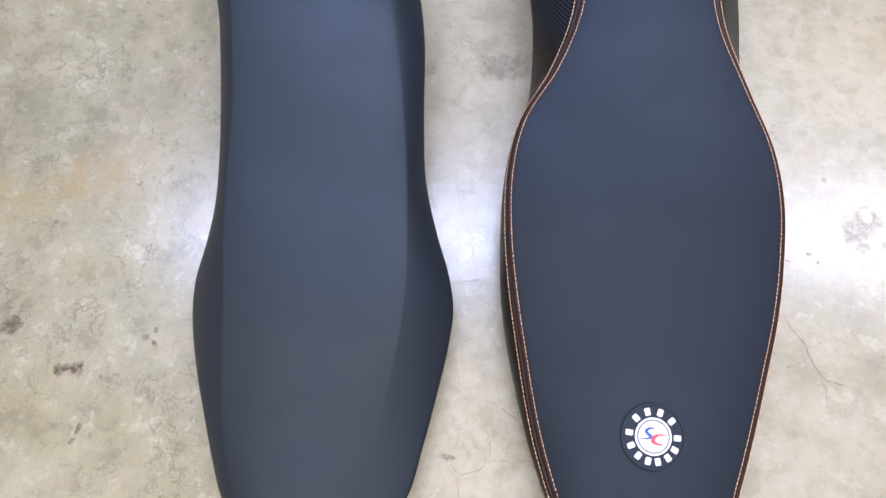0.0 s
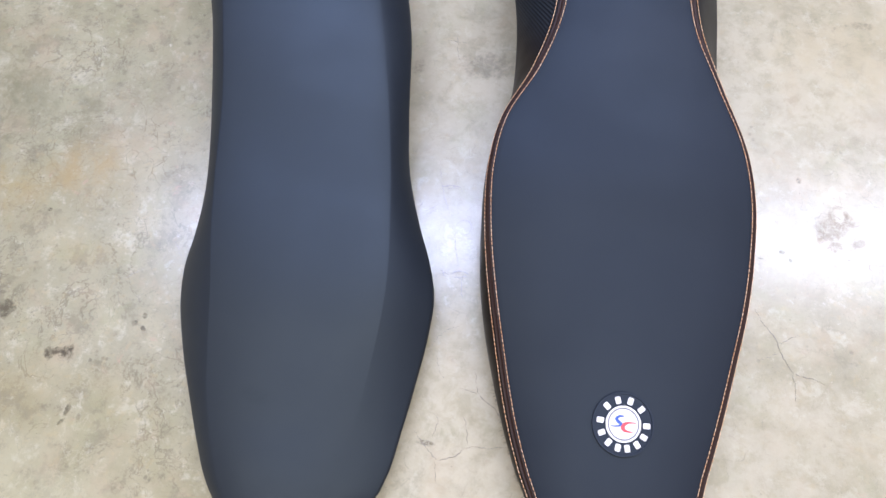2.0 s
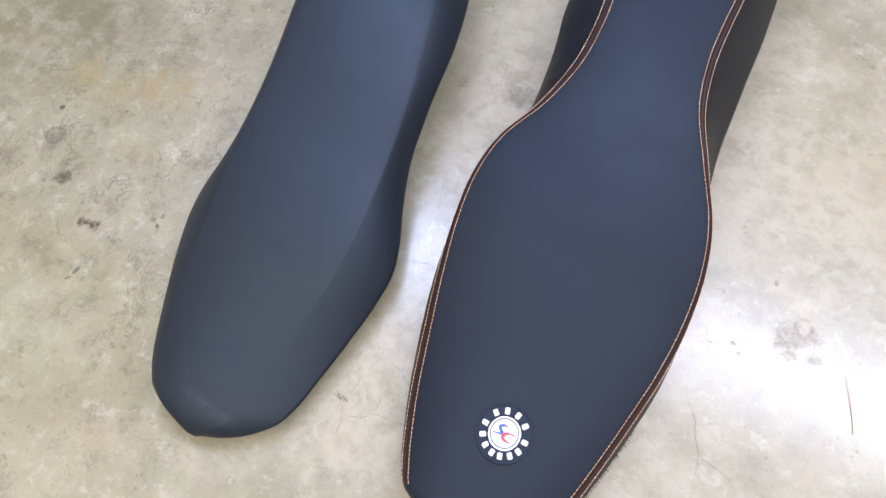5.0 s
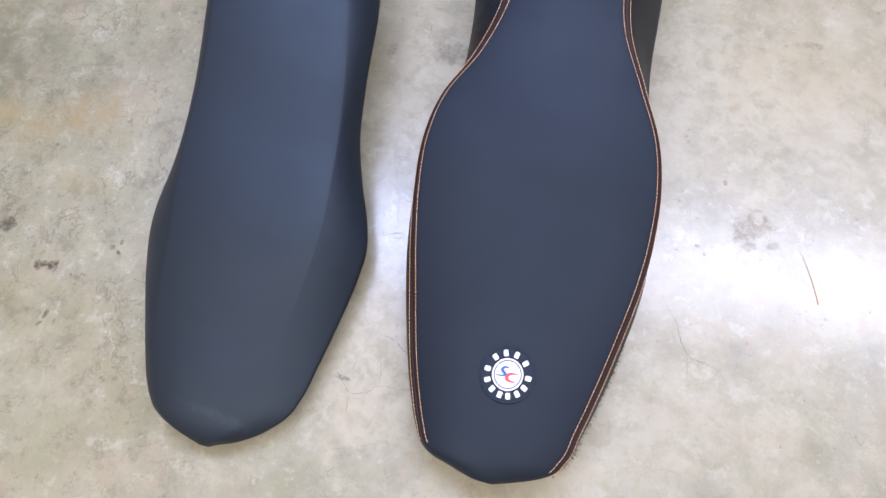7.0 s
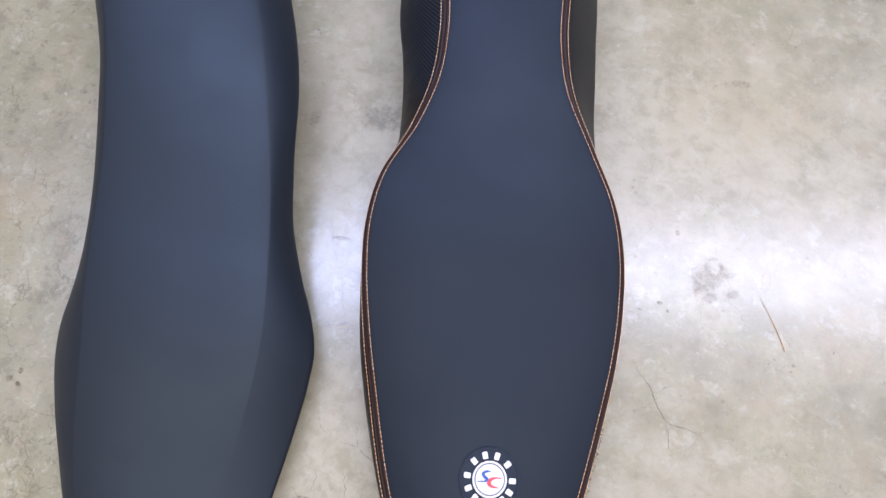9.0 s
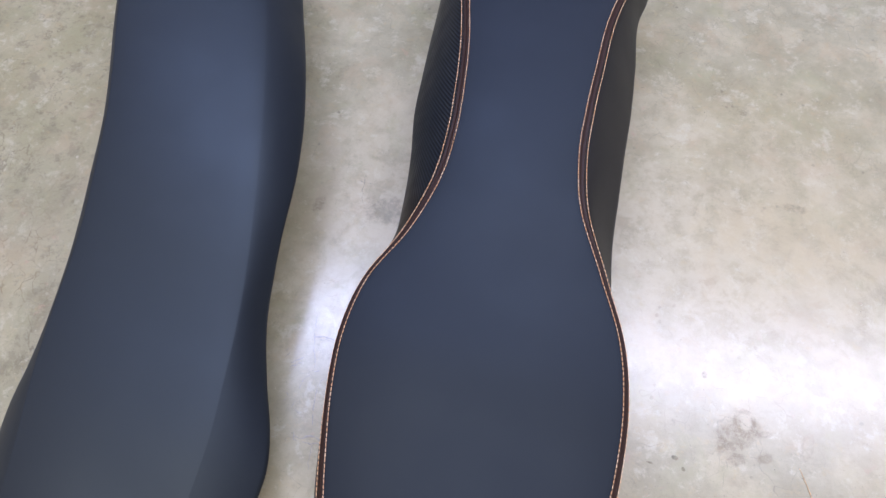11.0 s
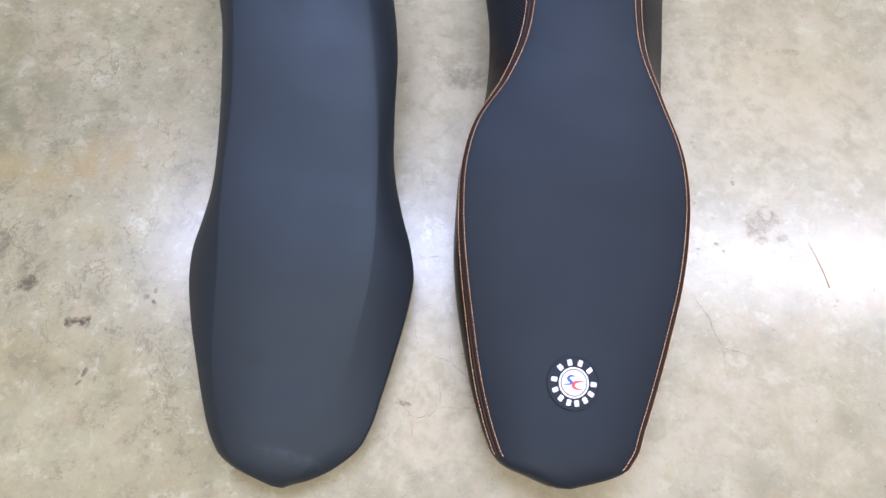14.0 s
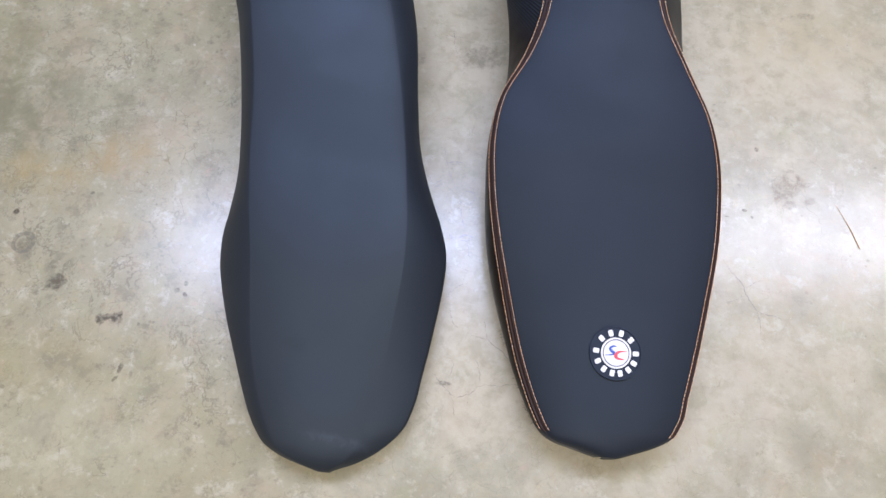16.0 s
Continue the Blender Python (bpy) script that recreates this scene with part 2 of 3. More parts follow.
    soot = (0.058, 0.046, 0.027)
    for x, y, rx, ry, turn, amount in (
            (-0.397, 0.028, 0.006, 0.0065, 15, 0.95), (-0.388, 0.0325, 0.011, 0.0035, 10, 0.85), (-0.379, 0.031, 0.0065, 0.0095, -10, 0.95), (-0.461, 0.065, 0.013, 0.010, 30, 0.85), (-0.3597, -0.0240, 0.0026, 0.0075, -10, 0.75), (-0.3623, -0.0360, 0.0052, 0.0022, 50, 0.75), (-0.3190, 0.0705, 0.0034, 0.003, 0, 0.9), (-0.3110, 0.0790, 0.0026, 0.0026, 0, 0.75), (-0.3090, 0.0660, 0.0034, 0.0022, -40, 0.8),
            (-0.534, 0.147, 0.0034, 0.0034, 0, 0.95), (-0.513, 0.109, 0.012, 0.011, 0, 0.42), (0.002, 0.428, 0.030, 0.020, 0, 0.42),
            (0.337, 0.239, 0.0028, 0.0018, 0, 0.75), (0.345, 0.231, 0.0018, 0.0024, 40, 0.7), (0.315, 0.229, 0.0036, 0.0012, 0, 0.75)):
        base = n.stain_or_tone(base, co, x, y, rx, ry, turn, soot, amount, 1.15, 85.0, 0.5, 0.6)
    for x, y, rx, ry, turn, amount in (
            (-0.451, 0.180, 0.0026, 0.0026, 0, 0.95), (0.357, 0.325, 0.0028, 0.004, 0, 0.75), (-0.004, -0.004, 0.009, 0.0028, 0, 0.80),
            (0.439, 0.541, 0.014, 0.006, 0, 0.35), (0.378, 0.665, 0.006, 0.006, 0, 0.4), (-0.077, 0.415, 0.007, 0.013, 0, 0.35)):
        base = n.stain_or_tone(base, co, x, y, rx, ry, turn, soot, amount, 0.5, 200.0, 0.5)
    # a scuffed patch where the sealer has worn through, in a few separate islands and a ring
    black, white = (0, 0, 0), (1, 1, 1)
    worn = n.stain_or_tone(black, co, 0.391, 0.275, 0.024, 0.0155, 30, white, 0.75, 0.55, 70.0, 0.35, 0.45)
    for x, y, rx, ry, turn, amount in ((0.391, 0.252, 0.011, 0.007, 0, 0.70), (0.417, 0.259, 0.009, 0.005, 35, 0.65), (0.414, 0.281, 0.011, 0.0035, 15, 0.7),
                                       (0.377, 0.262, 0.004, 0.011, 0, 0.7), (0.394, 0.232, 0.011, 0.006, 0, 0.28)):
        worn = n.stain_or_tone(worn, co, x, y, rx, ry, turn, white, amount, 0.6, 110.0, 0.4, 0.4)
    worn = n.stain_or_tone(worn, co, 0.399, 0.2865, 0.0055, 0.0065, 0, black, 0.9, 0.5, 110.0, 0.4, 0.1)
    worn = n.stain_or_tone(worn, co, 0.397, 0.288, 0.0090, 0.0105, 0, white, 0.60, 0.7, 150.0, 0.4, 0.75, 0.26)
    worn = n.stain_or_tone(worn, co, 0.454, 0.279, 0.0045, 0.0115, -12, white, 0.40, 0.5, 150.0, 0.4, 0.8, 0.28)
    worn = n.math("MULTIPLY", worn, n.ramp(n.noise(co, 150.0, 5.0, 0.68, 1.4), 0.38, 0.55, 0.34, 1.0))
    base = n.mix(n.math("MULTIPLY", worn, 0.75), base, (0.16, 0.132, 0.105))
    base = n.stain_or_tone(base, co, -0.513, 0.109, 0.0115, 0.0115, 0, (0.12, 0.11, 0.085), 0.75, 0.6, 120.0, 0.4, 0.6, 0.24)
    base = n.mix(1.0, base, (0.988, 1.0, 0.982), "MULTIPLY")
    # grit that breaks the sealer's shine
    grit_mask = black
    for x, y, rx, ry, turn in ((0.337, 0.239, 0.0028, 0.0018, 0), (0.345, 0.231, 0.0018, 0.0024, 40), (0.315, 0.229, 0.0036, 0.0012, 0)):
        grit_mask = n.stain_or_tone(grit_mask, co, x, y, rx, ry, turn, white, 0.8, 0.9, 200.0, 0.5, 0.4)
    bare = n.math("ADD", n.math("MULTIPLY", worn, 0.95), grit_mask, clamp=True)
    sheen = n.ramp(mid, 0.3, 0.7, 0.36, 0.46)
    sheen = n.math("ADD", sheen, n.ramp(small, 0.5, 0.8, 0.0, 0.12))
    sheen = n.math("ADD", sheen, n.math("MULTIPLY", bare, 0.3))
    relief = n.math("ADD", n.math("MULTIPLY", small, 0.6), n.math("MULTIPLY", mid, 1.2))
    relief = n.math("ADD", relief, n.math("MULTIPLY", mottle, 0.9))
    return n.done(base, sheen, n.bump(n.math("SUBTRACT", relief, n.math("MULTIPLY", hole, 0.3)), 0.16, 0.004), **{"Specular IOR Level": 0.35, "Coat Weight": n.math("SUBTRACT", 1.0, bare), "Coat Roughness": 0.22, "Coat IOR": 1.47})


CONCRETE = concrete()
SCUFF_AND_SHADE = (
    # a pale rubbed streak near the tail and the painted shade of a faint dent, from the seat's own origin
    (0.042, -0.177, 0.040, 0.006, -8, (0.05, 0.06, 0.085), 0.3, 0.9, 70.0, 0.8),
    (-0.010, -0.087, 0.016, 0.007, 0, (0.006, 0.008, 0.012), 0.5, 0.6, 50.0, 0.9),
)
VINYL_PLAIN = vinyl("smooth_black_vinyl", (0.0122, 0.0149, 0.0210), 0.55, 1400.0, 0.10, 0.51, SCUFF_AND_SHADE)
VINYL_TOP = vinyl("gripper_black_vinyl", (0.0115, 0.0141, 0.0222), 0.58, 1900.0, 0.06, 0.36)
WEAVE = weave("carbon_look_vinyl")
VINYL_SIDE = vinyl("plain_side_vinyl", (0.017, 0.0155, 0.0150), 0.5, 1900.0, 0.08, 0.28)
PLASTIC = plain("moulded_black_plastic", (0.02, 0.02, 0.021), 0.5)
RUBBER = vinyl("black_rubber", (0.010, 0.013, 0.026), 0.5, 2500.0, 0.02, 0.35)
WHITE = plain("white_rubber", (0.66, 0.67, 0.71), 0.55, spread=0.05)
BLUE = plain("blue_print", (0.03, 0.09, 0.40), 0.45, spread=0.05)
RED = plain("red_print", (0.62, 0.07, 0.10), 0.45, spread=0.05)
GREY = plain("grey_print", (0.12, 0.13, 0.18), 0.45, spread=0.05)
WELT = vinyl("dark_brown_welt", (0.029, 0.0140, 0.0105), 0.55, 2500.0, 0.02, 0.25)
CRACK = plain("crack_dirt", (0.205, 0.185, 0.15), 0.5, 400.0, coat=0.35)
SCRATCH = plain("scratch_dirt", (0.27, 0.25, 0.215), 0.45, 400.0, coat=0.62)
STRAW = plain("dry_straw_fibre", (0.66, 0.42, 0.23), 0.6, 900.0, spread=0.2, coat=0.3)
THREAD = thread()
WALL = plain("painted_wall", (0.66, 0.655, 0.64), 0.8, 30.0)
CEIL = plain("ceiling_paint", (0.84, 0.845, 0.85), 0.85, 30.0)


# ---- building helpers ----
def mesh_of(name, verts, faces, material, smooth=True):
    me = bpy.data.meshes.new(name)
    me.from_pydata([tuple(v) for v in verts], [], faces)
    me.materials.append(material)
    bm = bmesh.new()
    bm.from_mesh(me)
    bmesh.ops.recalc_face_normals(bm, faces=bm.faces)
    bm.to_mesh(me)
    bm.free()
    me.polygons.foreach_set("use_smooth", [smooth] * len(me.polygons))
    return me


def part(name, me, parent, label=""):
    """One mesh object under a thing or a part; the mesh is given in the thing's own coordinates."""
    ob = new(name, me)
    ob.parent = parent
    return tagged(ob, label)


def grid(rows):
    """Vertices and quads of a sheet from equally long rows of points."""
    wide = len(rows[0])
    verts = [p for row in rows for p in row]
    faces = [(j * wide + i, j * wide + i + 1, (j + 1) * wide + i + 1, (j + 1) * wide + i)
             for j in range(len(rows) - 1) for i in range(wide - 1)]
    return verts, faces


def curve(keys):
    """A smooth function through pairs of y and value."""
    ys, vs = np.array([k[0] for k in keys]), np.array([k[1] for k in keys])
    slope = np.gradient(vs, ys)

    def at(y):
        y = min(max(y, ys[0]), ys[-1])
        i = min(max(int(np.searchsorted(ys, y)) - 1, 0), len(ys) - 2)
        h = ys[i + 1] - ys[i]
        s = (y - ys[i]) / h
        return ((1 + 2 * s) * (1 - s) ** 2 * vs[i] + s * (1 - s) ** 2 * h * slope[i]
                + s * s * (3 - 2 * s) * vs[i + 1] + s * s * (s - 1) * h * slope[i + 1])
    return at


def box(name, lo, hi, material):
    v = [(x, y, z) for x in (lo[0], hi[0]) for y in (lo[1], hi[1]) for z in (lo[2], hi[2])]
    f = [(0, 1, 3, 2), (4, 6, 7, 5), (0, 4, 5, 1), (2, 3, 7, 6), (0, 2, 6, 4), (1, 5, 7, 3)]
    return mesh_of(name, v, f, material, False)


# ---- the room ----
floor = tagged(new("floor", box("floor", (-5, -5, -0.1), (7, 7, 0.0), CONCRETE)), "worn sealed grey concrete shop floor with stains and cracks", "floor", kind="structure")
for nm, lo, hi in (("wall_north", (-5, 7, 0), (7, 7.15, CEILING)), ("wall_south", (-5, -5.15, 0), (7, -5, CEILING)),
                   ("wall_west", (-5.15, -5.15, 0), (-5, 7.15, CEILING)), ("wall_east", (7, -5.15, 0), (7.15, 7.15, CEILING))):
    tagged(new(nm, box(nm, lo, hi, WALL)), "plain painted light grey workshop wall", "wall", kind="structure")
tagged(new("ceiling", box("ceiling", (-5.15, -5.15, CEILING), (7.15, 7.15, CEILING + 0.1), CEIL)), "plain off-white workshop ceiling", "ceiling", kind="structure")


# ---- the plain seat: one smooth moulded cover over a plastic pan ----
# profiles along the seat, as (y, value): outline, height of the outline, creases of the top, crown
PLAIN_LEFT = [(-0.108, -0.122), (-0.105, -0.134), (-0.099, -0.156), (-0.089, -0.178), (-0.075, -0.192), (-0.06, -0.202), (-0.04, -0.212), (0, -0.23), (0.05, -0.251), (0.1, -0.266), (0.13, -0.269), (0.16, -0.266), (0.2, -0.2635), (0.25, -0.267), (0.3, -0.273), (0.35, -0.282), (0.4, -0.295), (0.45, -0.314), (0.52, -0.344), (0.6, -0.376), (0.7, -0.408), (0.76, -0.402)]
PLAIN_RIGHT = [(-0.108, -0.11), (-0.105, -0.105), (-0.099, -0.09), (-0.089, -0.072), (-0.075, -0.055), (-0.06, -0.042), (-0.04, -0.034), (0, -0.027), (0.05, -0.02), (0.1, -0.015), (0.13, -0.015), (0.16, -0.023), (0.2, -0.04), (0.25, -0.057), (0.3, -0.065), (0.4, -0.078), (0.45, -0.09), (0.52, -0.113), (0.6, -0.146), (0.7, -0.194), (0.76, -0.24)]
PLAIN_EDGE_Z = [(-0.108, 0.02), (-0.04, 0.023), (0.16, 0.037), (0.25, 0.056), (0.3, 0.07), (0.35, 0.08), (0.4, 0.083), (0.45, 0.084), (0.52, 0.086), (0.6, 0.084), (0.7, 0.079), (0.76, 0.070)]
PLAIN_CREASE_LEFT = [(-0.108, -0.12), (-0.099, -0.148), (-0.089, -0.164), (-0.075, -0.175), (-0.06, -0.183), (-0.04, -0.192), (0, -0.205), (0.05, -0.215), (0.1, -0.222), (0.16, -0.233), (0.2, -0.239), (0.3, -0.25), (0.35, -0.259), (0.4, -0.27), (0.45, -0.287), (0.52, -0.316), (0.6, -0.349), (0.7, -0.385), (0.76, -0.38)]
PLAIN_CREASE_RIGHT = [(-0.108, -0.112), (-0.105, -0.109), (-0.099, -0.1), (-0.089, -0.09), (-0.075, -0.083), (-0.06, -0.078), (-0.04, -0.074), (0, -0.068), (0.05, -0.062), (0.1, -0.058), (0.13, -0.058), (0.2, -0.066), (0.4, -0.107), (0.45, -0.122), (0.52, -0.147), (0.6, -0.18), (0.7, -0.226), (0.76, -0.262)]
PLAIN_CREASE_Z = [(-0.108, 0.024), (-0.105, 0.028), (-0.099, 0.032), (-0.089, 0.035), (-0.075, 0.037), (0, 0.047), (0.05, 0.057), (0.1, 0.069), (0.25, 0.093), (0.4, 0.124), (0.45, 0.131), (0.52, 0.136), (0.6, 0.136), (0.7, 0.128), (0.76, 0.11)]
PLAIN_CROWN = [(-0.108, 0.002), (-0.089, 0.010), (-0.075, 0.014), (0, 0.017), (0.05, 0.016), (0.1, 0.013), (0.2, 0.010), (0.7, 0.01), (0.76, 0.008)]


def stations(keys, fine, coarse):
    lo, hi = keys[0][0], keys[-1][0]
    return sorted({*np.linspace(lo, lo + 0.06, fine).round(5), *np.linspace(lo + 0.06, hi, coarse).round(5)})


def plain_seat():
    xl, xr, ze, cl, cr, zc, crown = (curve(k) for k in (PLAIN_LEFT, PLAIN_RIGHT, PLAIN_EDGE_Z, PLAIN_CREASE_LEFT, PLAIN_CREASE_RIGHT, PLAIN_CREASE_Z, PLAIN_CROWN))
    seat = new("motorcycle_seat")
    seat.location = (-0.15, 0.1, 0)
    tagged(seat, "smooth black vinyl motorcycle seat without stitching on concrete", "motorcycle seat", "seats on the floor")
    off = np.array((-0.15, 0.1, 0))

    def section(y):
        a, b, e, p, q, c, k = (f(y) for f in (xl, xr, ze, cl, cr, zc, crown))
        groove = 0.00012 * min(1.0, max(0.0, (y - 0.02) / 0.08)) * min(1.0, max(0.0, (0.42 - y) / 0.12))
        soft = 0.0002 + 0.0046 * min(1.0, max(0.0, (y - 0.03) / 0.20))
        broad = min(1.0, max(0.0, (0.27 - y) / 0.13))
        half = []
        for edge, crease in ((a, p), (b, q)):
            run = edge - crease
            out = math.copysign(1.0, run)
            full, dip = (broad, soft) if out > 0 else (0.0, 0.25 * soft)
            rows = [(edge - out * (0.004 + 0.52 * (e - z)), z) for z in (0.010, 0.3 * e + 0.006, 0.6 * e)]
            rows += [(edge - out * (0.0015 + 0.35 * 0.15 * e), 0.85 * e), (edge, e)]
            for s in np.linspace(0.08, 1.0, 12):
                # flank: a slightly full slope from the edge up to the crease
                across = (1 - s) ** 2 + 2 * s * (1 - s) * (0.56 + 0.02 * full)
                rise = 2 * s * (1 - s) * (0.70 - 0.10 * full) + s * s
                rows.append((crease + run * across, e + (c - dip - e) * rise - (groove if s > 0.99 else 0.0)))
            half.append(rows)
        top = []
        for u in np.concatenate([[-0.995, -0.985, -0.97, -0.95], np.linspace(-0.92, 0.92, 27), [0.95, 0.97, 0.985, 0.995]]):
            top.append((p + (q - p) * (u + 1) / 2, c + 0.6 * k * (1 - u * u) - soft * (1.0 if u > 0 else 0.25) * math.exp(-(1 - abs(u)) * (q - p) / 2 / 0.0125)))
        return [np.array((x, y, z)) - off for x, z in (*half[0], *top, *reversed(half[1]))]

    rows = [section(y) for y in stations(PLAIN_LEFT, 22, 110)]
    verts, faces = grid(rows)
    wide, last = len(rows[0]), len(rows) - 1
    faces += [tuple(range(wide)), tuple(last * wide + i for i in range(wide))]
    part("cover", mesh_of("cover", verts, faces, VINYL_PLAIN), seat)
    pan = []
    for y in np.linspace(-0.085, 0.74, 50):
        a, b = xl(y) + 0.008 + 0.52 * ze(y), xr(y) - 0.008 - 0.52 * ze(y)
        pan.append([np.array((x, y, z)) - off for x, z in ((a, 0.0), (a - 0.004, 0.013), (b + 0.004, 0.013), (b, 0.0))])
    verts, faces = grid(pan)
    faces += [(j * 4 + 3, j * 4, (j + 1) * 4, (j + 1) * 4 + 3) for j in range(len(pan) - 1)]
    part("seat_pan", mesh_of("seat_pan", verts, faces, PLASTIC, False), seat, "black moulded plastic base")
    return seat


# ---- the stitched seat: gripper top, carbon-look sides, double topstitched seams, round badge ----
# profiles along the seat, as (y, value): the seams, the crown of the top, the lower edges
SEAM_LEFT = [(-0.0665, 0.158), (-0.064, 0.147), (-0.061, 0.136), (-0.0565, 0.118), (-0.0515, 0.1075), (-0.046, 0.102), (-0.03, 0.093), (0, 0.08), (0.1, 0.049), (0.15, 0.036), (0.2, 0.026), (0.25, 0.022), (0.3, 0.0292), (0.35, 0.0542), (0.4, 0.069), (0.45, 0.071), (0.5, 0.066), (0.55, 0.058), (0.62, 0.041), (0.7, 0.018), (0.75, 0.004), (0.785, 0.0), (0.8, 0.016)]
SEAM_LEFT_Z = [(-0.0665, 0.043), (-0.059, 0.042), (-0.046, 0.0405), (0, 0.041), (0.05, 0.048), (0.15, 0.071), (0.25, 0.098), (0.3, 0.106), (0.4, 0.131), (0.45, 0.14), (0.5, 0.145), (0.55, 0.146), (0.62, 0.145), (0.7, 0.139), (0.75, 0.131), (0.785, 0.12), (0.8, 0.11)]
SEAM_RIGHT = [(-0.0665, 0.174), (-0.059, 0.194), (-0.052, 0.211), (-0.046, 0.222), (-0.03, 0.234), (0, 0.242), (0.1, 0.263), (0.15, 0.271), (0.2, 0.274), (0.25, 0.27), (0.3, 0.257), (0.35, 0.231), (0.4, 0.2035), (0.45, 0.192), (0.5, 0.19), (0.55, 0.191), (0.62, 0.194), (0.7, 0.21), (0.75, 0.225), (0.785, 0.229), (0.8, 0.214)]
SEAM_RIGHT_Z = [(-0.0665, 0.043), (-0.059, 0.044), (-0.046, 0.0445), (-0.03, 0.046), (0.15, 0.067), (0.2, 0.076), (0.25, 0.09), (0.35, 0.113), (0.4, 0.129), (0.45, 0.14), (0.5, 0.145), (0.55, 0.146), (0.62, 0.145), (0.7, 0.139), (0.75, 0.131), (0.785, 0.12), (0.8, 0.11)]
TOP_CROWN = [(-0.0665, 0.003), (-0.064, 0.007), (-0.059, 0.0115), (-0.052, 0.016), (-0.046, 0.019), (-0.03, 0.0225), (0, 0.025), (0.05, 0.026), (0.3, 0.022), (0.4, 0.014), (0.45, 0.012), (0.7, 0.012), (0.8, 0.008)]
FOOT_LEFT = [(-0.0665, 0.159), (-0.064, 0.148), (-0.061, 0.137), (-0.0565, 0.1185), (-0.0515, 0.107), (-0.046, 0.1005), (-0.03, 0.0895), (0, 0.075), (0.05, 0.056), (0.1, 0.04), (0.15, 0.029), (0.2, 0.025), (0.25, 0.024), (0.3, 0.028), (0.35, 0.0348), (0.4, 0.0325), (0.45, 0.0255), (0.5, 0.0145), (0.55, 0.009), (0.7, -0.006), (0.75, -0.012), (0.785, -0.01), (0.8, 0.008)]
FOOT_RIGHT = [(-0.0665, 0.173), (-0.052, 0.213), (-0.046, 0.224), (-0.03, 0.2395), (0, 0.2503), (0.05, 0.2638), (0.1, 0.2742), (0.15, 0.2815), (0.2, 0.2825), (0.25, 0.2765), (0.35, 0.249), (0.4, 0.2415), (0.45, 0.2395), (0.5, 0.238), (0.55, 0.2375), (0.62, 0.234), (0.7, 0.229), (0.75, 0.236), (0.785, 0.236), (0.8, 0.22)]
FOOT_Z = [(-0.0665, 0.018), (0.05, 0.018), (0.1, 0.02), (0.2, 0.03), (0.45, 0.08), (0.5, 0.082), (0.62, 0.08), (0.7, 0.072), (0.75, 0.062), (0.8, 0.05)]
SEAM = [curve(k) for k in (SEAM_LEFT, SEAM_LEFT_Z, SEAM_RIGHT, SEAM_RIGHT_Z, TOP_CROWN, FOOT_LEFT, FOOT_RIGHT, FOOT_Z)]
B_OFF = np.array((0.15, 0.1, 0))


def top_height(x, y):
    """Height of the stitched seat's top panel at a place."""
    a, za, b, zb, k = (SEAM[i](y) for i in range(5))
    u = min(1.0, max(-1.0, 2 * (x - a) / (b - a) - 1))
    tuck = -0.0016 * math.exp(-((1 - abs(u)) * (b - a) / 2 / 0.0022) ** 2)
    return za + (zb - za) * (u + 1) / 2 + 0.76 * k * (1 - abs(u) ** 2.4) + tuck


def side_point(y, right, s):
    """A place on the side panel: s from 0 at the seam to 1 at the bottom edge."""
    x0, z0 = (SEAM[2](y), SEAM[3](y)) if right else (SEAM[0](y), SEAM[1](y))
    x1, z1 = (SEAM[6](y) if right else SEAM[5](y)), SEAM[7](y)
    out = 1 if right else -1
    q = min(1.0, s / 0.75)
    bulge = out * (0.0014 * math.sin(q ** 0.45 * math.pi) if right else 0.004 * math.sin(q * math.pi))
    tuck = -0.0016 * math.exp(-(s * 0.05 / 0.0022) ** 2)
    if s <= 0.75:
        q = s / 0.75
        lean = q ** 0.85
        return np.array((x0 + (x1 - x0) * lean + bulge, y, z0 + (z1 - z0) * q + tuck))
    q = (s - 0.75) / 0.25
    return np.array((x1 - out * (0.002 * q + 0.42 * (z1 - 0.010) * q), y, z1 * (1 - q) + 0.010 * q))


def stitch_row(name, parent, place, lift, lo, hi):
    """A row of short thread stitches: each a small rounded capsule lying in the panel."""
    ys = np.linspace(lo, hi, 900)
    pts = np.array([place(y) for y in ys])
    run = np.concatenate([[0], np.cumsum(np.linalg.norm(np.diff(pts, axis=0), axis=1))])
    verts, faces = [], []
    pitch, long, rad = 0.0041, 0.0035, 0.00044
    rng = random.Random(7)
    for k in range(int(run[-1] / pitch)):
        s0 = k * pitch + rng.uniform(-0.0002, 0.0002)
        ends = [np.array([np.interp(s0 + d * long, run, pts[:, c]) for c in range(3)]) for d in (0.0, 0.2, 0.5, 0.8, 1.0)]
        way = ends[-1] - ends[0]
        way /= np.linalg.norm(way)
        side = np.cross(way, (0, 0, 1))
        side /= np.linalg.norm(side)
        up = np.cross(side, way)
        first = len(verts)
        for p, r, h in zip(ends, (0.35, 0.9, 1.0, 0.9, 0.35), (-0.5, 0.15, 0.45, 0.15, -0.5)):
            for a in range(6):
                t = a * math.pi / 3
                verts.append(p + lift + up * (h * rad) + rad * r * (side * math.cos(t) + up * math.sin(t)) - B_OFF)
        for j in range(4):
            for a in range(6):
                b = (a + 1) % 6
                faces.append((first + j * 6 + a, first + j * 6 + b, first + j * 6 + 6 + b, first + j * 6 + 6 + a))
        faces += [tuple(first + a for a in range(6)), tuple(first + 24 + a for a in range(6))]
    return tagged(part(name, mesh_of(name, verts, faces, THREAD), parent, "orange-tan contrast thread stitches"), kind="stuff")


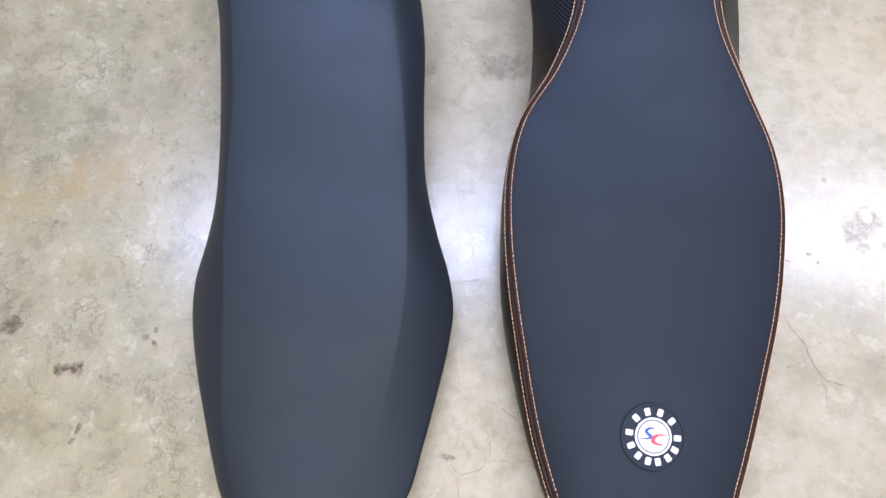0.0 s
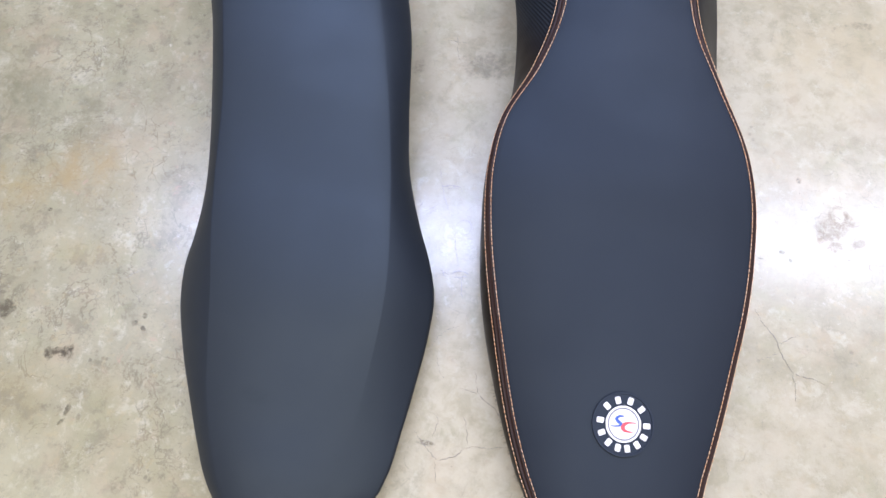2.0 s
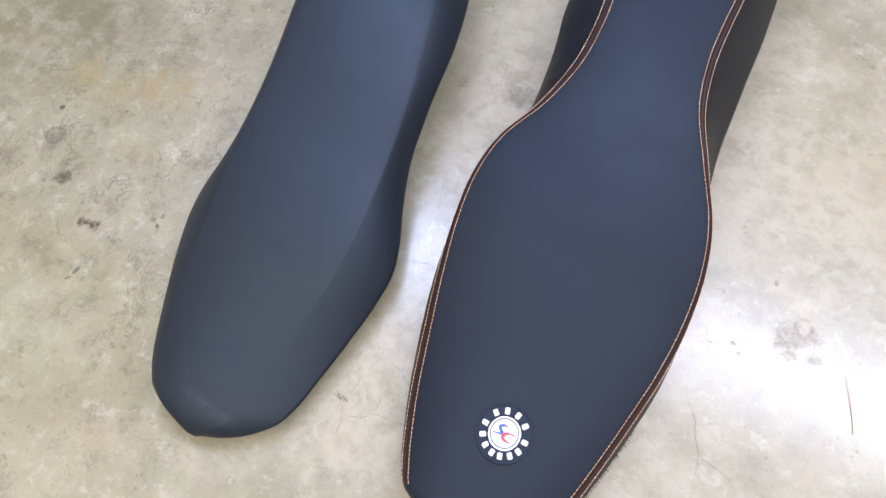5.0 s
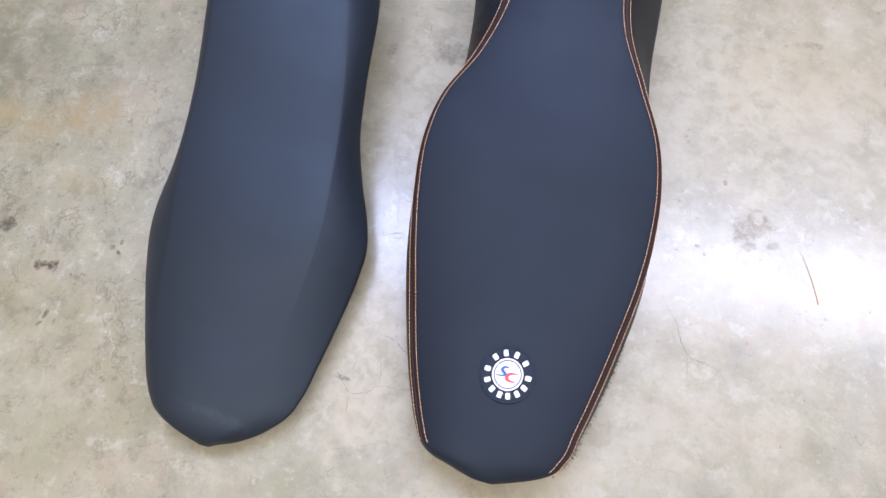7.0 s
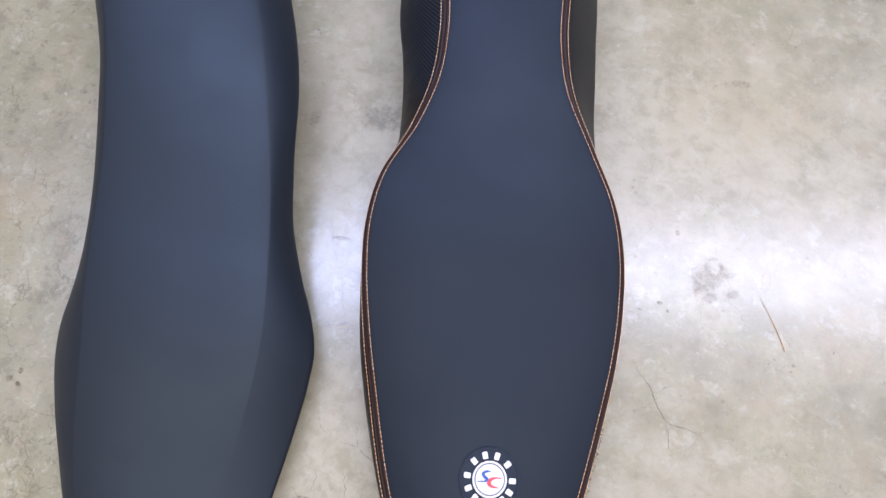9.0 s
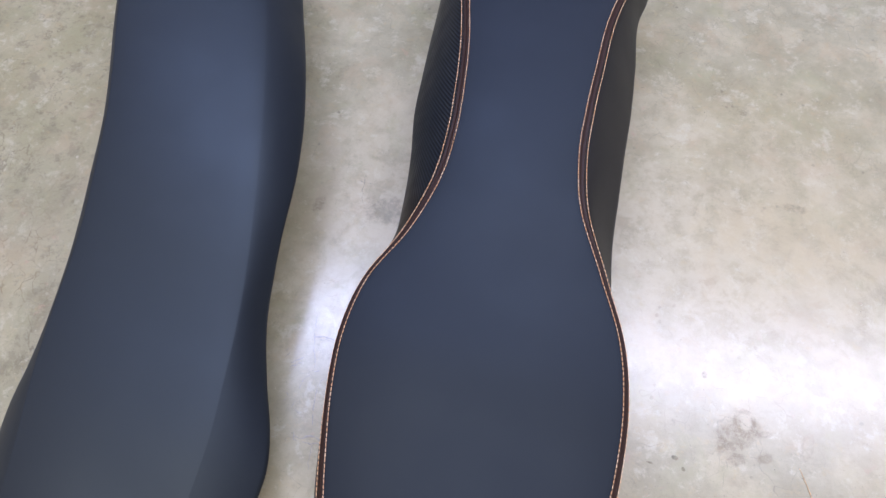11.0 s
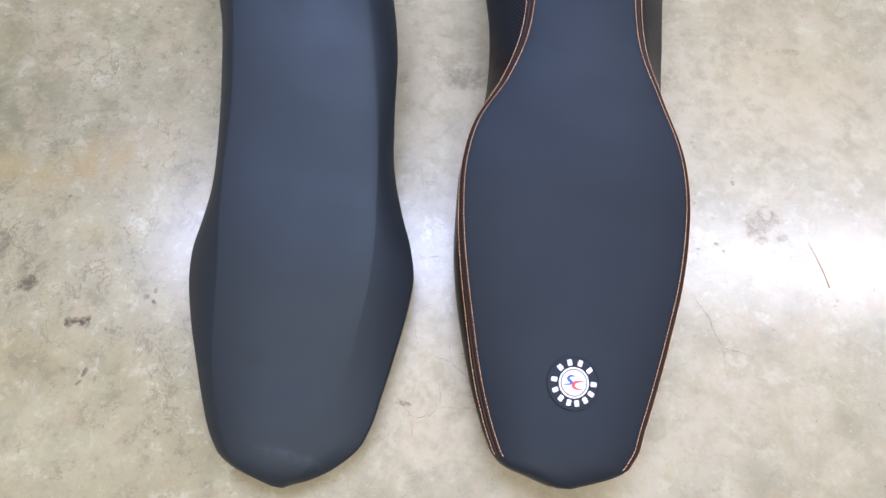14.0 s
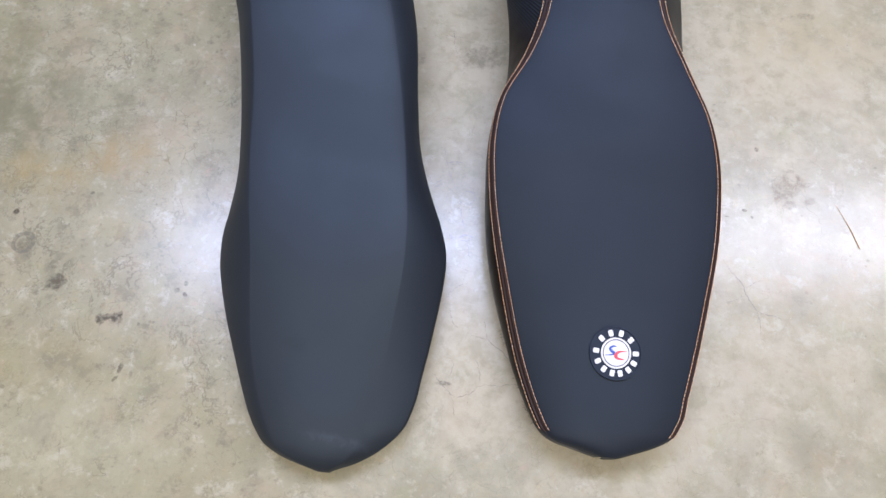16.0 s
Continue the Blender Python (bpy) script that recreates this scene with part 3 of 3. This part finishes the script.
def badge_sheet(name, parent, outline, inner, low, high, material, label="", smooth=False):
    """A raised shape on the top panel: closed outline in badge coordinates, filled, or a ring if inner is given."""
    cx, cy, turn = 0.165, 0.0328, radians(4.0)

    def lay(p, h):
        x = cx + p[0] * math.cos(turn) - p[1] * math.sin(turn)
        y = cy + (p[0] * math.sin(turn) + p[1] * math.cos(turn)) * 1.02
        return np.array((x, y, top_height(x, y) + h)) - B_OFF

    count = len(outline)
    if inner:
        rings = [[lay(p, low) for p in outline], [lay(p, high) for p in outline], [lay(p, high) for p in inner], [lay(p, low) for p in inner]]
    else:
        mid = np.mean(np.array(outline), axis=0)
        rings = [[lay(p, low) for p in outline], [lay(p, high) for p in outline]]
        rings += [[lay(mid + (np.array(p) - mid) * f, high) for p in outline] for f in (0.8, 0.5, 0.2)]
    verts = [v for ring in rings for v in ring]
    faces = [(j * count + i, j * count + (i + 1) % count, (j + 1) * count + (i + 1) % count, (j + 1) * count + i)
             for j in range(len(rings) - 1) for i in range(count)]
    if not inner:
        faces.append(tuple((len(rings) - 1) * count + i for i in range(count)))
    return part(name, mesh_of(name, verts, faces, material, smooth), parent, label)


def circle(r, n=64):
    return [(r * math.cos(2 * math.pi * i / n), r * math.sin(2 * math.pi * i / n)) for i in range(n)]


def block(angle, r0, r1, width):
    """A rounded bar standing on a ring at an angle."""
    a, pts = radians(angle), []
    mid, hl, hw = (r0 + r1) / 2, (r1 - r0) / 2, width / 2
    for cx, cy, start in ((hl, hw, 0), (-hl, hw, 90), (-hl, -hw, 180), (hl, -hw, 270)):
        for k in range(4):
            t = radians(start + k * 30)
            rr = 0.0010
            px = mid + cx - math.copysign(rr, cx) + rr * math.cos(t)
            py = cy - math.copysign(rr, cy) + rr * math.sin(t)
            pts.append((px * math.cos(a) - py * math.sin(a), px * math.sin(a) + py * math.cos(a)))
    return pts


def swoosh(points, widths):
    """The outline of a stroke of changing width along a few points."""
    at, fine = np.arange(len(points)), np.linspace(0, len(points) - 1, 4 * len(points))
    p = np.array(points)
    p = np.stack([np.interp(fine, at, p[:, c]) for c in (0, 1)], 1)
    for _ in range(3):
        p[1:-1] = (p[:-2] + 2 * p[1:-1] + p[2:]) / 4
    widths = np.interp(fine, at, widths)
    d = np.gradient(p, axis=0)
    nrm = np.stack([-d[:, 1], d[:, 0]], 1) / np.linalg.norm(d, axis=1)[:, None]
    w = np.array(widths)[:, None] / 2
    return [*map(tuple, p + nrm * w), *map(tuple, (p - nrm * w)[::-1])]


def stitched_seat():
    seat = new("motorcycle_seat")
    seat.location = tuple(B_OFF)
    tagged(seat, "black motorcycle seat with orange double stitching and round badge", "motorcycle seat", "seats on the floor")
    ys = stations(SEAM_LEFT, 26, 130)
    rows = []
    for y in ys:
        a, b = SEAM[0](y), SEAM[2](y)
        us = np.concatenate([[-1, -0.992, -0.98, -0.96, -0.93], np.linspace(-0.88, 0.88, 33), [0.93, 0.96, 0.98, 0.992, 1]])
        rows.append([np.array((a + (b - a) * (u + 1) / 2, y, top_height(a + (b - a) * (u + 1) / 2, y))) - B_OFF for u in us])
    verts, faces = grid(rows)
    rows_top = rows
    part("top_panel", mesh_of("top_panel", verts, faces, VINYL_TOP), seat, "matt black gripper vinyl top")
    for right in (False, True):
        rows = [[side_point(y, right, s) - B_OFF for s in (0, 0.02, 0.04, 0.07, *np.linspace(0.11, 1, 20))] for y in ys]
        verts, faces = grid(rows)
        part("side_panel", mesh_of("side_panel", verts, faces, VINYL_SIDE if right else WEAVE), seat, "plain matt black vinyl side" if right else "black carbon-look ribbed vinyl side")
    for nm, y, top in (("tail_panel", ys[0], rows_top[0]), ("nose_panel", ys[-1], rows_top[-1])):
        foot = [side_point(y, False, 1) - B_OFF, side_point(y, True, 1) - B_OFF]
        low = [foot[0] + (foot[1] - foot[0]) * i / (len(top) - 1) for i in range(len(top))]
        rows = [[p + (q - p) * s for p, q in zip(top, low)] for s in (0.0, 0.3, 0.65, 1.0)]
        part(nm, mesh_of(nm, *grid(rows), VINYL_TOP), seat)
    pan = []
    for y in np.linspace(-0.055, 0.775, 52):
        a, b = side_point(y, False, 1)[0] + 0.004, side_point(y, True, 1)[0] - 0.004
        pan.append([np.array((x, y, z)) - B_OFF for x, z in ((a, 0.0), (a - 0.002, 0.012), (b + 0.002, 0.012), (b, 0.0))])
    verts, faces = grid(pan)
    faces += [(j * 4 + 3, j * 4, (j + 1) * 4, (j + 1) * 4 + 3) for j in range(len(pan) - 1)]
    part("seat_pan", mesh_of("seat_pan", verts, faces, PLASTIC, False), seat, "black moulded plastic base")
    lift = np.array((0, 0, 0.0004))
    for right in (False, True):
        def inner(y):
            x = SEAM[2](y) - 0.0030 if right else SEAM[0](y) + 0.0037
            return np.array((x, y, top_height(x, y)))

        def outer(y):
            x = 1 if right else -1
            far = np.linalg.norm(side_point(y, right, 0.2) - side_point(y, right, 0.0)) / 0.2
            return side_point(y, right, (0.0038 if right else 0.0044) / far) + np.array((x * 0.0007, 0, 0.0003))
        stitch_row("stitching", seat, inner, lift, -0.042 if right else -0.046, 0.79)
        stitch_row("stitching", seat, outer, lift, -0.043 if right else -0.045, 0.79)
    for right in (False, True):
        sign = -1 if right else 1
        rows = []
        for y in np.linspace(-0.042 if right else -0.047, 0.795, 230):
            x0 = SEAM[2](y) if right else SEAM[0](y)
            far = np.linalg.norm(side_point(y, right, 0.2) - side_point(y, right, 0.0)) / 0.2
            # two rolled strips with the seam's valley between them
            row = [np.array((x0 + sign * d, y, top_height(x0 + sign * d, y) + h)) for d, h in ((0.0026, 0.0001), (0.0020, 0.0009), (0.0012, 0.0011), (0.0005, 0.0003))]
            row += [side_point(y, right, d / far) + np.array((-sign * h, 0, 0.8 * h)) for d, h in ((0.0002, 0.0002), (0.0009, 0.0008), (0.0016, 0.0008), (0.0022, 0.0001))]
            rows.append([p - B_OFF for p in row])
        part("seam_welt", mesh_of("seam_welt", *grid(rows), WELT), seat, "dark brown-black welt along the seam")
    # loose fibres along the trimmed lower edge
    rng = random.Random(21)
    for right, lo, hi, count in ((True, -0.045, 0.10, 210), (False, -0.040, 0.06, 60)):
        verts, faces = [], []
        for _ in range(count):
            y, out = rng.uniform(lo, hi), 1 if right else -1
            p = side_point(y, right, rng.uniform(0.66, 0.80)) - B_OFF
            way = np.array((out * rng.uniform(0.3, 1.0), rng.uniform(-0.7, 0.5), rng.uniform(-0.8, 0.1)))
            way *= rng.uniform(0.0025, 0.0060) / np.linalg.norm(way)
            side = np.cross(way, (0, 0, 1))
            side *= 0.00016 / np.linalg.norm(side)
            up = np.cross(side, way)
            up *= 0.00016 / np.linalg.norm(up)
            tip = p + way + np.array((0, 0, -0.0006))
            first = len(verts)
            verts += [p + side, p - side, p + up, p + way * 0.5 + side * 0.8, p + way * 0.5 - side * 0.8, p + way * 0.5 + up * 0.8, tip]
            faces += [tuple(first + i for i in f) for f in ((0, 1, 4, 3), (1, 2, 5, 4), (2, 0, 3, 5), (3, 4, 6), (4, 5, 6), (5, 3, 6))]
        tagged(part("frayed_edge", mesh_of("frayed_edge", verts, faces, PLASTIC, False), seat, "short dark loose fibres"), kind="stuff")
    # badge
    R = 0.0263
    disc = badge_sheet("badge", seat, circle(R), None, -0.0005, 0.0014, RUBBER, "round black rubber badge with white marks")
    badge_sheet("rim", disc, circle(R), circle(R * 0.94), 0.0012, 0.0022, RUBBER)
    badge_sheet("white_disc", disc, circle(R * 0.57), None, 0.0012, 0.0021, WHITE, "white disc")
    badge_sheet("ring_line", disc, circle(R * 0.505), circle(R * 0.468), 0.0019, 0.0023, GREY, "thin grey ring")
    for a in (135, 104, 73, 40, 173, 203, 231, 257, 280, 306, 331, 359):
        badge_sheet("bar", disc, block(a, R * 0.635, R * 0.865, R * 0.175), None, 0.0012, 0.0022, WHITE)
    blue = [(0.02, 0.24), (-0.12, 0.25), (-0.25, 0.16), (-0.16, 0.06), (-0.06, 0.0), (-0.14, -0.07), (-0.42, -0.08)]
    red = [(0.40, 0.05), (0.18, 0.06), (0.02, 0.0), (-0.04, -0.12), (0.06, -0.22), (0.30, -0.24)]
    badge_sheet("blue_stroke", disc, swoosh([(R * x, R * y) for x, y in blue], [R * w for w in (0.03, 0.07, 0.09, 0.10, 0.09, 0.05, 0.02)]), [(R * x, R * y) for x, y in swoosh(blue, [0.001] * 7)], 0.0019, 0.0025, BLUE, "blue curved stroke")
    badge_sheet("red_stroke", disc, swoosh([(R * x, R * y) for x, y in red], [R * w for w in (0.02, 0.05, 0.11, 0.13, 0.08, 0.02)]), [(R * x, R * y) for x, y in swoosh(red, [0.001] * 6)], 0.0019, 0.0025, RED, "red curved stroke")
    return seat


plain_seat()
stitched_seat()


# ---- cracks, scratches and litter on the floor ----
def ribbon(name, points, width, material, closed=False, jitter=0.0009):
    """A thin ragged line lying in the floor's face."""
    rng = random.Random(len(points) * 7 + int(points[0][0] * 1e4))
    p = np.array(points + [points[0]] if closed else points, float)
    run = np.concatenate([[0], np.cumsum(np.linalg.norm(np.diff(p, axis=0), axis=1))])
    at = np.linspace(0, run[-1], max(6, int(run[-1] / 0.0022)))
    q = np.stack([np.interp(at, run, p[:, c]) for c in (0, 1)], 1)
    q[1:-1] += np.array([[rng.gauss(0, jitter * 0.5), rng.gauss(0, jitter * 0.5)] for _ in range(len(q) - 2)])
    d = np.gradient(q, axis=0)
    nrm = np.stack([-d[:, 1], d[:, 0]], 1) / (np.linalg.norm(d, axis=1)[:, None] + 1e-9)
    rows = []
    for i, (c, m) in enumerate(zip(q, nrm)):
        taper = 1.0 if closed else min(1.0, 0.25 + 4.0 * min(i, len(q) - 1 - i) / len(q))
        ragged = rng.choice((0.1, 0.35, 0.6, 0.8, 1.0, 1.2))
        w = 0.9 * width * taper * ragged / 2
        rows.append([np.array((*(c + m * w), 0.0003)), np.array((*c, 0.0005)), np.array((*(c - m * w), 0.0003))])
    return part(name, mesh_of(name, *grid(rows), material), floor)


ribbon("crack", [(0.309, 0.170), (0.317, 0.157), (0.324, 0.150), (0.330, 0.141), (0.332, 0.131), (0.338, 0.121), (0.343, 0.113), (0.353, 0.110), (0.365, 0.109), (0.374, 0.105)], 0.00112, CRACK)
ribbon("crack", [(0.330, 0.141), (0.337, 0.143), (0.351, 0.153)], 0.00074, CRACK)
ribbon("crack", [(0.331, 0.132), (0.322, 0.126), (0.312, 0.121)], 0.00074, CRACK)
ribbon("crack", [(0.343, 0.113), (0.346, 0.098), (0.345, 0.085)], 0.00060, CRACK)
ribbon("crack", [(-0.018, 0.006), (-0.010, -0.002), (-0.004, -0.008), (0.004, -0.015), (0.010, -0.018), (0.019, -0.015), (0.028, -0.010), (0.033, -0.003)], 0.00089, CRACK)
ribbon("crack", [(0.033, -0.003), (0.043, -0.001), (0.053, -0.001), (0.069, 0.002), (0.085, 0.004)], 0.00082, CRACK)
ribbon("crack", [(0.035, 0.0), (0.034, 0.008), (0.031, 0.021), (0.028, 0.025)], 0.00067, CRACK)
ribbon("crack", [(0.021, 0.052), (0.030, 0.051), (0.040, 0.049), (0.049, 0.041), (0.058, 0.037), (0.066, 0.028), (0.075, 0.016)], 0.00089, CRACK)
ribbon("crack", [(0.040, 0.049), (0.036, 0.061), (0.034, 0.074)], 0.00060, CRACK)
ribbon("crack", [(0.005, -0.017), (0.008, -0.028), (0.011, -0.040)], 0.00060, CRACK)
ribbon("crack", [(-0.012, 0.090), (-0.007, 0.101), (0.001, 0.108), (0.011, 0.113)], 0.00060, CRACK)
ribbon("crack", [(0.000, 0.001), (0.003, 0.009), (0.005, 0.017), (-0.001, 0.024)], 0.00052, CRACK)
ribbon("crack", [(-0.006, 0.080), (-0.001, 0.064), (0.006, 0.059)], 0.00052, CRACK)
ribbon("crack", [(-0.048, 0.457), (-0.025, 0.456)], 0.00074, CRACK)
ribbon("crack", [(-0.038, 0.468), (-0.035, 0.446), (-0.030, 0.430)], 0.00074, CRACK)
ribbon("scratch", [(-0.0333, 0.2902), (-0.0272, 0.2658), (-0.0232, 0.2536), (-0.0173, 0.2396), (-0.0143, 0.2315)], 0.0010, SCRATCH)
ribbon("scratch", [(-0.0288, 0.2656), (-0.0190, 0.2680), (-0.0104, 0.2677), (-0.0059, 0.2674), (-0.0049, 0.2618)], 0.0021, SCRATCH)
ribbon("scratch", [(-0.0217, 0.2644), (-0.0144, 0.2659), (-0.0090, 0.2655)], 0.0012, SCRATCH)
ribbon("scratch", [(-0.0197, 0.2321), (-0.0143, 0.2315), (-0.0098, 0.2339)], 0.0016, SCRATCH)
ribbon("scratch", [(0.0026 + 0.0085 * math.cos(a), 0.221 + 0.0085 * math.sin(a)) for a in np.linspace(-1.9, 3.2, 20)], 0.0012, SCRATCH, False, 0.0004)
ribbon("scratch", [(-0.0063, 0.2199), (-0.0033, 0.1968), (0.0000, 0.1865), (0.0035, 0.1759)], 0.0012, SCRATCH)
ribbon("scratch", [(-0.0123, 0.1685), (-0.0060, 0.1665), (0.0030, 0.1715), (0.0090, 0.1717), (0.0145, 0.1692)], 0.0022, SCRATCH)
ribbon("scratch", [(-0.0136, 0.1715), (-0.0113, 0.1648), (-0.0078, 0.1642)], 0.0013, SCRATCH)
ribbon("scratch", [(-0.0026, 0.1648), (0.0049, 0.1647), (0.0110, 0.1671), (0.0178, 0.1648)], 0.0013, SCRATCH)
ribbon("scratch", [(-0.0487, 0.2377), (-0.0452, 0.2444)], 0.0010, SCRATCH)
ribbon("scratch", [(-0.0511, 0.2431), (-0.0475, 0.2489)], 0.0008, SCRATCH)
ribbon("scratch", [(-0.0417, 0.2334), (-0.0355, 0.2381), (-0.0293, 0.2433)], 0.0013, SCRATCH)
ribbon("scratch", [(-0.0402, 0.2293), (-0.0349, 0.2334), (-0.0297, 0.2380)], 0.0013, SCRATCH)
ribbon("scratch", [(-0.0231, 0.2114), (-0.0224, 0.2220), (-0.0178, 0.2269)], 0.0009, SCRATCH)
ribbon("scratch", [(-0.0357, 0.1941), (-0.0303, 0.2021)], 0.0009, SCRATCH)
ribbon("scratch", [(-0.0350, 0.2050), (-0.0312, 0.2029)], 0.0013, SCRATCH)
ribbon("scratch", [(-0.0217, 0.1926), (-0.0150, 0.1893)], 0.0009, SCRATCH)
ribbon("scratch", [(-0.0270, 0.1890), (-0.0234, 0.1937), (-0.0215, 0.1998)], 0.0007, SCRATCH)
ribbon("scratch", [(0.007, 0.165), (0.009, 0.153), (0.012, 0.142)], 0.0008, SCRATCH)
ribbon("scratch", [(-0.303, 0.163), (-0.290, 0.146)], 0.0008, SCRATCH)
ribbon("scratch", [(-0.345, 0.115), (-0.325, 0.130)], 0.0008, SCRATCH)


def straw():
    """A bent dry stalk lying on the floor."""
    rows = []
    for t in np.linspace(0, 1, 14):
        x = 0.447 + 0.022 * t + 0.0016 * math.sin(t * 3.0)
        y = 0.258 - 0.055 * t
        r = 0.00015 + 0.00045 * t
        rows.append([(x + r * math.cos(a), y + 0.3 * r * math.cos(a), 0.0008 + r * math.sin(a)) for a in np.linspace(0, 2 * math.pi, 9)])
    ob = new("dry_straw", mesh_of("dry_straw", *grid(rows), STRAW))
    return tagged(ob, "thin bent dry tan straw lying on concrete", "straw")


straw()
